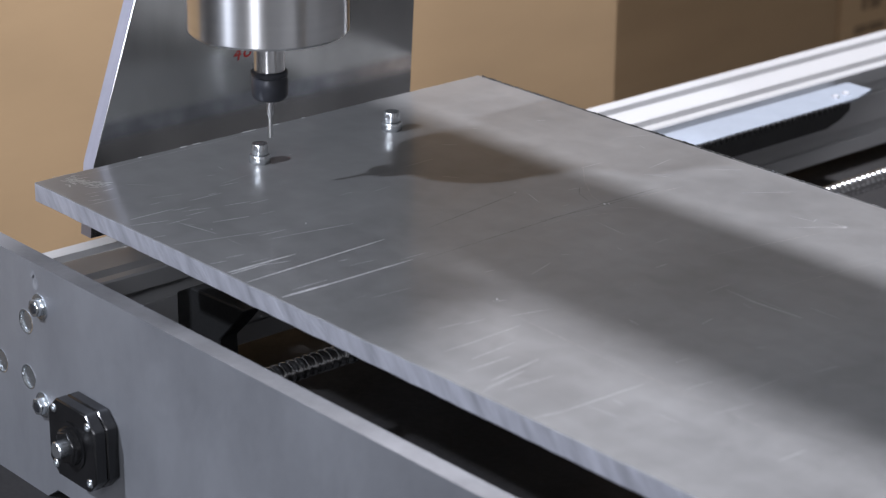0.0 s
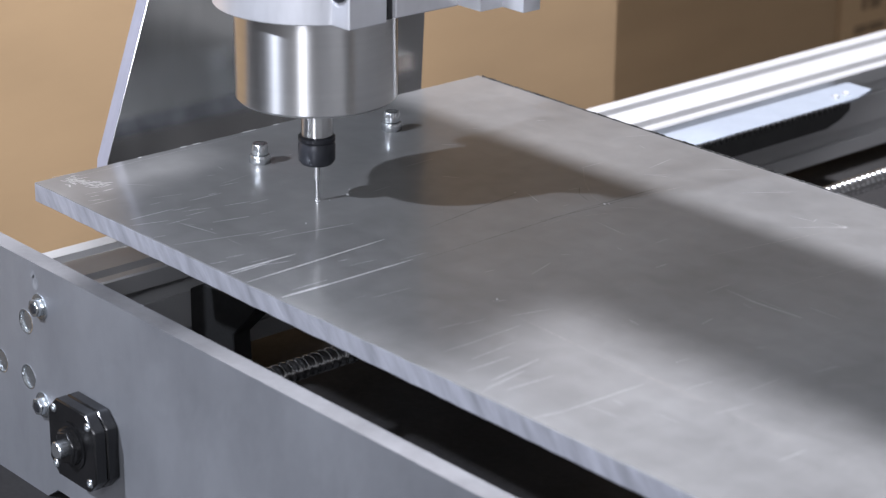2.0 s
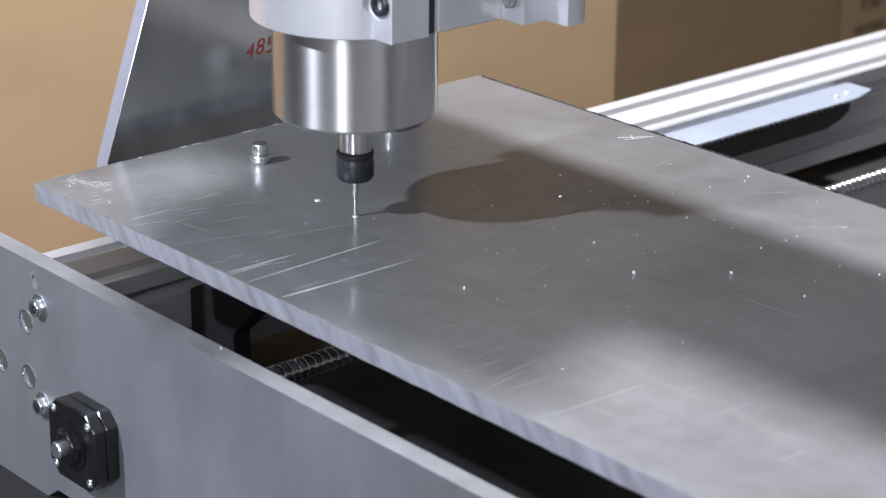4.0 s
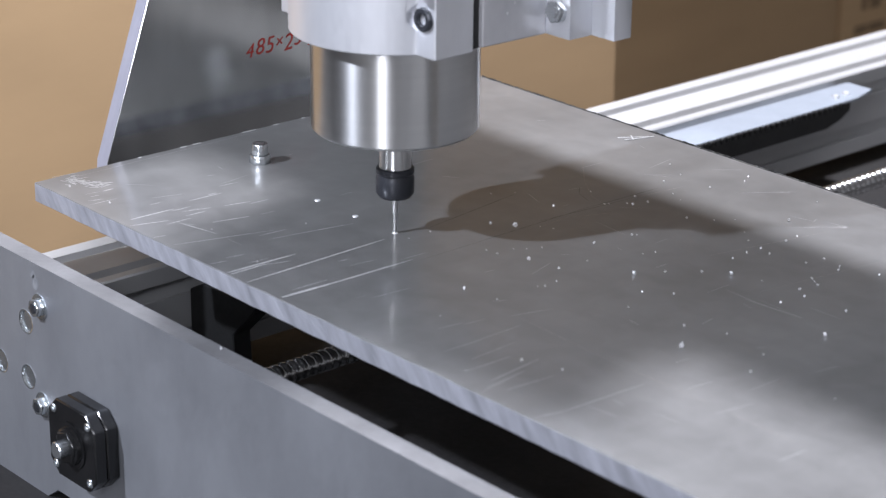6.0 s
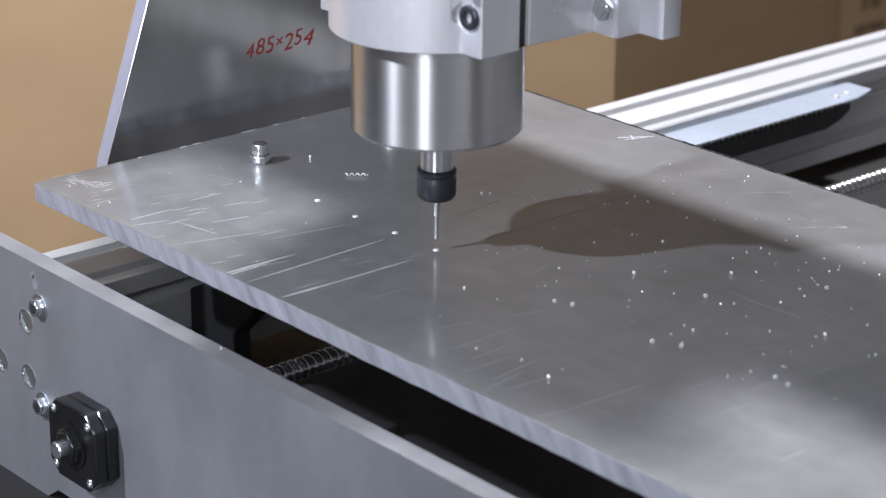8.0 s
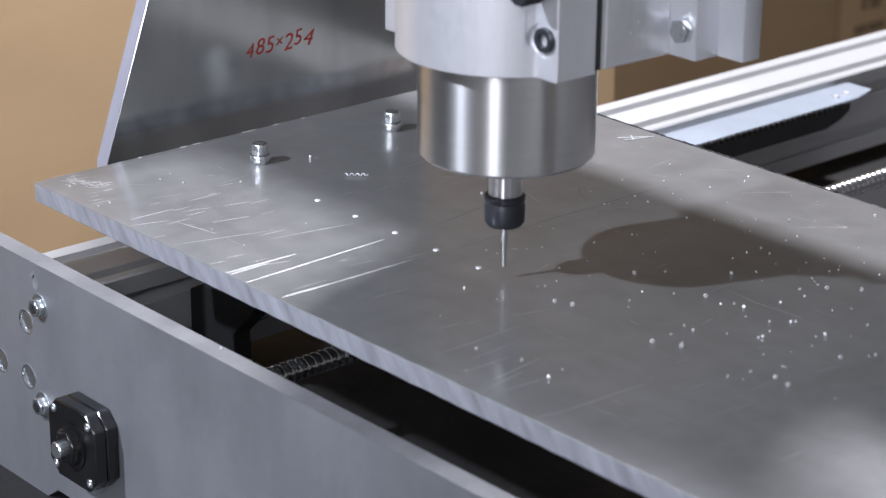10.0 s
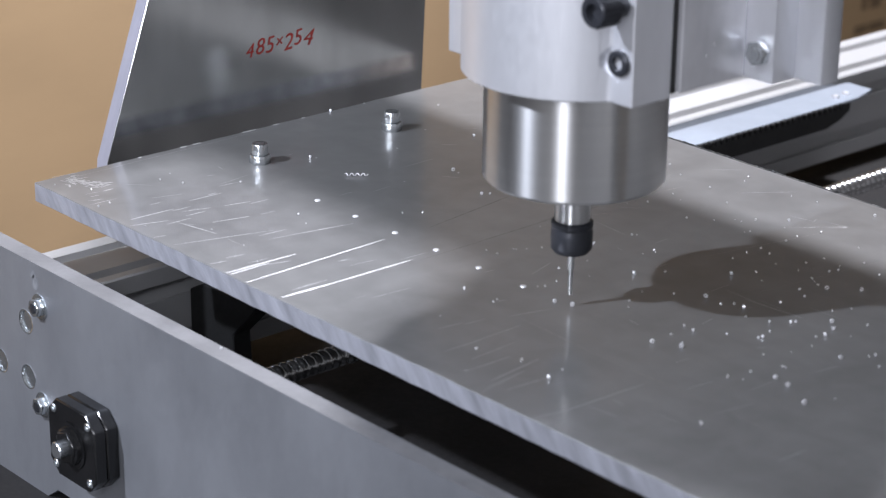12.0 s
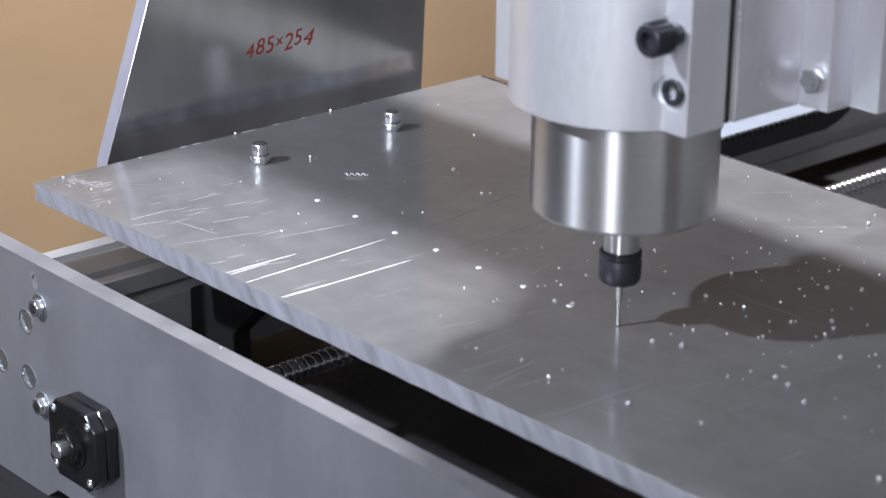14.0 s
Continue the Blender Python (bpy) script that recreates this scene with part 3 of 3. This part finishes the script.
# ---- spindle carriage: origin at the tip of the tool ----
def carriage():
    c = thing("spindle_carriage", "milling spindle held in a split aluminium clamp", "spindle")
    part("motor_body", lathe([(0.034, 0.0558), (0.0385, 0.0558), (0.04, 0.0573), (0.04, 0.30), (0.036, 0.303)], n=96), STEEL, c, "brushed steel spindle body")
    part("spindle_nose", lathe([(0.0078, 0.030), (0.0078, 0.0565)], n=40), STEEL, c)
    nut = part("collet_nut", lathe([(0.0060, 0.0205), (0.0078, 0.0208), (0.0092, 0.0228), (0.0093, 0.0308), (0.0088, 0.0318), (0.0088, 0.0325), (0.0093, 0.0331), (0.0093, 0.0350), (0.0085, 0.0357), (0.0070, 0.0357)], n=40), BLACKNUT, c, "black collet nut")
    part("tool", lathe([(0.0004, 0.0), (0.0010, 0.0002), (0.0010, 0.0110), (0.0016, 0.0125), (0.0016, 0.0230)], n=20), CARBIDE, nut, "slim carbide drill bit")
    zc, top = 0.1043, 0.215
    arc = [(0.05 * math.cos(a), 0.05 * math.sin(a)) for a in [math.radians(180 + 29.2 + i * (121.6 / 40)) for i in range(41)]]
    outline = [(-0.056, -0.0013), (-0.056, -0.0244)] + arc + [(0.056, -0.0244), (0.056, -0.0013)]
    front = part("clamp_front", prism(outline, "z", zc, top, 0.0006), CAST, c, "silver front half of the spindle clamp")
    rear = [(-0.0565, 0.0035), (0.0565, 0.0035), (0.0570, 0.0425), (-0.0570, 0.0425)]
    part("clamp_rear", prism(rear, "z", zc + 0.0014, top + 0.05, 0.0006), MILLED, c)
    part("clamp_gap", box(-0.054, 0.054, -0.0013, 0.0035, zc + 0.001, top, 0), BLACK, c)
    slide = part("slide_plate", box(-0.0725, 0.0725, 0.0425, 0.0568, zc + 0.0014, 0.36, 0.0006), CAST, c)
    part("back_plate", box(-0.0868, 0.0868, 0.0568, 0.0680, zc + 0.0014, 0.36, 0.0006), CAST, c)
    # unseen wide plate, added to stretch the carriage's shadow to the right
    part("top_plate", box(-0.092, 0.136, 0.0685, 0.0800, 0.205, 0.40, 0.0006), CAST, c)
    for z in (0.1222, 0.1460):
        sink(front, lathe([(0.0001, 0), (0.0080, 0), (0.0080, 0.03), (0.0001, 0.03)], Matrix.Translation((0.0490, -0.0243, z)) @ FRONT, 48))
    for z, out, r in ((0.1222, 0.0022, 0.0055), (0.1460, 0.0172, 0.0065)):
        m = Matrix.Translation((0.0490, -0.0244, z)) @ FRONT
        part("clamp_bolt", lathe([(r * 0.7, -0.002), (r * 0.7, out - 0.0112), (r, out - 0.0108), (r, out - 0.0006), (r - 0.0006, out), (r * 0.55, out), (r * 0.5, out - 0.003)] if out > 0.012 else [(r, -0.002), (r, out - 0.0006), (r - 0.0006, out), (r * 0.55, out), (r * 0.5, out - 0.003)], m, 30), BLACKNUT, front, "black socket head clamp bolt")
        if out > 0.01:
            ridges = bmesh.new()
            for i in range(18):
                a = 2 * math.pi * i / 18
                one = box(-0.0005, 0.0005, -0.0004, 0.0004, out - 0.0104, out - 0.0014, 0)
                bmesh.ops.transform(one, matrix=m @ pose(0, 0, 0, 0, 0, math.degrees(a)) @ Matrix.Translation((r, 0, 0)), verts=one.verts)
                ridges = join(ridges, one)
            part("knurl", ridges, BLACKNUT, front)
    hex_bolt(slide, 0.0655, 0.0425, 0.1184, 0.0056, 0.0045, ZINC)
    hex_bolt(slide, -0.0655, 0.0425, 0.1184, 0.0056, 0.0045, ZINC)
    return c


CARRIAGE = carriage()


# ---- chips thrown up by the drilling ----
X0, STEP, YS = 0.1135, 0.0302, 0.0945
FIRST = (0.0871, 0.0857)
LIFTS = (2.78, 4.53, 6.276, 8.024, 9.79, 11.56, 13.31)
rng = random.Random(11)


def curl(turns, r, pitch, wide, n=10, seed=0):
    """A thin curled ribbon of swarf lying along x."""
    q = random.Random(seed)
    bm = bmesh.new()
    rows = []
    steps = max(4, int(turns * n))
    for i in range(steps + 1):
        a = 2 * math.pi * i / n
        rr = r * (0.8 + 0.3 * q.random())
        x = pitch * i / n
        ring = []
        for du, dr in ((-wide / 2, 0), (wide / 2, 0), (wide / 2, -wide * 0.3), (-wide / 2, -wide * 0.3)):
            ring.append(bm.verts.new((x + du, (rr + dr) * math.cos(a), r + (rr + dr) * math.sin(a))))
        rows.append(ring)
    for low, high in zip(rows, rows[1:]):
        for k in range(4):
            bm.faces.new((low[k], low[(k + 1) % 4], high[(k + 1) % 4], high[k]))
    bm.faces.new(rows[0])
    bm.faces.new(rows[-1])
    bmesh.ops.recalc_face_normals(bm, faces=bm.faces)
    return bm


CHIP_MESHES = [mesh("metal_chip", curl(0.7 + 0.25 * i, 0.00030 + 0.00008 * i, 0.0004, 0.00028 + 0.00004 * i, 8, i), CHIP, 0) for i in range(6)]
BIG_MESHES = [mesh("metal_chip", curl(1.3 + 0.3 * i, 0.00068 + 0.00012 * i, 0.0005, 0.0006, 9, 20 + i), CHIP, 0) for i in range(3)]
RING = mesh("burr", lathe([(0.0008, -0.0006), (0.0016, 0.0), (0.0013, 0.0004), (0.0009, 0.0005)], n=14), CHIP, 0)
LONG = mesh("long_chip", curl(4, 0.0009, 0.0030, 0.0006, 10, 9), CHIP, 0)


def forked_sliver():
    """Two thin torn slivers that meet at one end."""
    a = box(0, 0.020, -0.0002, 0.0002, 0.0, 0.0003, 0)
    b = box(0, 0.018, -0.0003, 0.0003, 0.0, 0.0003, 0)
    bmesh.ops.transform(b, matrix=pose(0, 0, 0.0002, 0, 0, 17), verts=b.verts)
    return join(a, b, box(0.012, 0.0125, -0.0026, 0.0050, 0.0002, 0.0005, 0))


FORK = mesh("long_chip", forked_sliver(), CHIP, 0)
FLIGHTS = []


def chip(data, hole, t, x, y, z=0.0, turn=0.0, name="metal_chip", label="small bright curl of aluminium swarf on the plate"):
    ob = tagged(new(name, data), label, "metal chip", "chips on the plate")
    FLIGHTS.append((ob, X0 + hole * STEP, t, x, y, z, turn))


# where the chips of each hole come to rest on the plate, in millimetres: small ones, then large ones
RESTS = []
RESTS.append(([(212, 221), (222, 220), (221, 239), (192, 209), (213, 154), (219, 157), (246, 158), (261, 139), (269, 99), (271, 102), (227, 113), (220, 112), (313, 113), (251, 182), (273, 172), (271, 166), (250, 218), (267, 235), (282, 225), (302, 214), (302, 240), (346, 201), (355, 183), (341, 225), (360, 230), (231, 282), (276, 286), (228, 288), (188, 272), (226, 261), (163, 20)],
              [(286, 144), (250, 71), (315, 178)]))
RESTS.append(([(216, 211), (261, 226), (303, 231), (301, 205), (309, 212), (302, 194), (328, 216), (344, 220), (330, 183), (343, 203), (350, 199), (353, 169), (227, 123), (231, 128), (234, 135), (259, 122), (270, 110), (356, 102), (344, 116), (362, 124), (326, 36), (319, 11), (344, 42), (304, 131), (294, 157), (203, 264), (51, 12), (267, 42)],
              [(285, 254)]))
RESTS.append(([(205, 249), (230, 235), (248, 250), (274, 242), (250, 180), (320, 204), (321, 189), (331, 251), (348, 188), (330, 227), (378, 188), (395, 178), (337, 147), (341, 152), (354, 145), (315, 140), (347, 105), (394, 142), (387, 119), (402, 116), (393, 90), (396, 101), (304, 30), (372, 140), (275, 126), (436, 107), (399, 93), (359, 97), (52, 5)],
              [(350, 115), (359, 98), (390, 155), (288, 92), (296, 95)]))
RESTS.append(([(190, 234), (308, 119), (401, 115), (393, 130), (389, 151), (417, 152), (262, 283), (61, 135), (67, 81), (33, 61), (162, 167), (342, 216), (332, 206), (346, 237), (418, 155), (365, 148)],
              [(346, 32), (407, 104), (327, 148), (348, 92), (356, 198), (415, 102), (58, 133), (159, 164)]))
RESTS.append(([(113, 223), (120, 146), (76, 178), (353, 169), (354, 145), (372, 157), (374, 131), (374, 180), (398, 163), (38, 51), (50, 57), (90, 7), (142, 28), (228, 124), (271, 235), (283, 228), (348, 188)],
              [(86, 224), (346, 152), (371, 155), (374, 133), (411, 141), (367, 209), (308, 292)]))
RESTS.append(([(127, 177), (31, 247), (61, 211), (2, 216), (28, 16), (10, 6), (124, 74), (155, 115), (161, 123), (387, 166), (417, 152), (427, 146), (362, 124), (290, 245), (306, 253), (270, 71), (246, 158), (271, 173)],
              [(123, 177), (1, 192), (383, 169), (388, 163), (431, 94), (417, 48)]))
RESTS.append(([(380, 36), (382, 40), (301, 27), (450, 96), (465, 94), (274, 125), (275, 108), (304, 131), (261, 226)],
              [(5, 14), (139, 52), (386, 39), (493, 63), (1, 126), (314, 280)]))
# crumbs that lie there from the start
SCATTER = [(137, 69), (114, 29), (169, 178), (210, 201), (211, 203), (269, 74)]

for k in range(7):
    begin = LIFTS[k] - 0.78
    chip(RING, k, begin - 0.1, X0 + k * STEP, YS, 0.0, 0, "burr", "bright raised burr round a drilled hole")
    small, large = RESTS[k]
    for i, (x, y) in enumerate(small + large):
        data = CHIP_MESHES[rng.randrange(4)] if i < len(small) else BIG_MESHES[rng.randrange(3)]
        chip(data, k, begin + rng.uniform(-0.1, 0.65), x / 1000, y / 1000, 0.0, rng.uniform(0, 180))
for x, y in SCATTER:
    loose = tagged(new("metal_chip", CHIP_MESHES[rng.randrange(3)]), "small bright curl of aluminium swarf on the plate", "metal chip", "chips on the plate")
    loose.matrix_basis = pose(x / 1000, y / 1000, 0, 0, 0, rng.uniform(0, 180))
chip(CHIP_MESHES[4], 0, 2.45, 0.2043, -0.0315, -0.0163, 30)
chip(LONG, 3, 7.05, 0.0930, 0.1285, 0.0, 50, "long_chip", "long curled strip of bright swarf on the plate")
chip(FORK, 0, 2.3, 0.1490, 0.300, 0.0, 236, "long_chip", "two thin torn slivers of bright swarf on the plate")


# ---- movement ----
def motions():
    walk(GANTRY_THING, [(0.0, pose(0, -0.0088, 0)), (1.07, pose(0, -0.0088, 0)), (1.47, pose(0, 0, 0)), (14.0, pose(0, 0, 0))])
    rows = [(0.0, pose(*FIRST, 0.0282)), (0.1, pose(*FIRST, 0.0275)), (0.4, pose(*FIRST, 0.0062)), (0.5, pose(*FIRST, 0.0048)), (1.07, pose(*FIRST, 0.0048)),
            (1.47, pose(X0, YS, 0.0045)), (1.6, pose(X0, YS, 0.0040))]
    for k, lift in enumerate(LIFTS):
        x, x1 = X0 + k * STEP, X0 + (k + 1) * STEP
        down = lift - 0.95 if k == 0 else LIFTS[k - 1] + 0.66
        rows += [(down, pose(x, YS, 0.0003)), (lift - 0.28, pose(x, YS, -0.0017)), (lift - 0.15, pose(x, YS, -0.0020)), (lift - 0.03, pose(x, YS, 0.0056)),
                 (lift + 0.41, pose(x1, YS, 0.0056))]
    rows.append((13.97, pose(X0 + 7 * STEP, YS, 0.0004)))
    rows.append((14.0, pose(X0 + 7 * STEP, YS, 0.0003)))
    walk(CARRIAGE, rows)
    # each chip is cut from the metal under the tool, is thrown up and comes to rest
    for ob, hx, t, x, y, z, turn in FLIGHTS:
        start, rest = pose(hx, YS, -0.006, 0, 0, turn), pose(x, y, z, 0, 0, turn)
        high = pose((hx + x) / 2, (YS + y) / 2, 0.0008 if ob.name.startswith("burr") else 0.03, 0, 0, turn)
        walk(ob, [(0.0, start), (t, start), (t + 0.12, high), (t + 0.27, rest), (14.0, rest)])


motions()
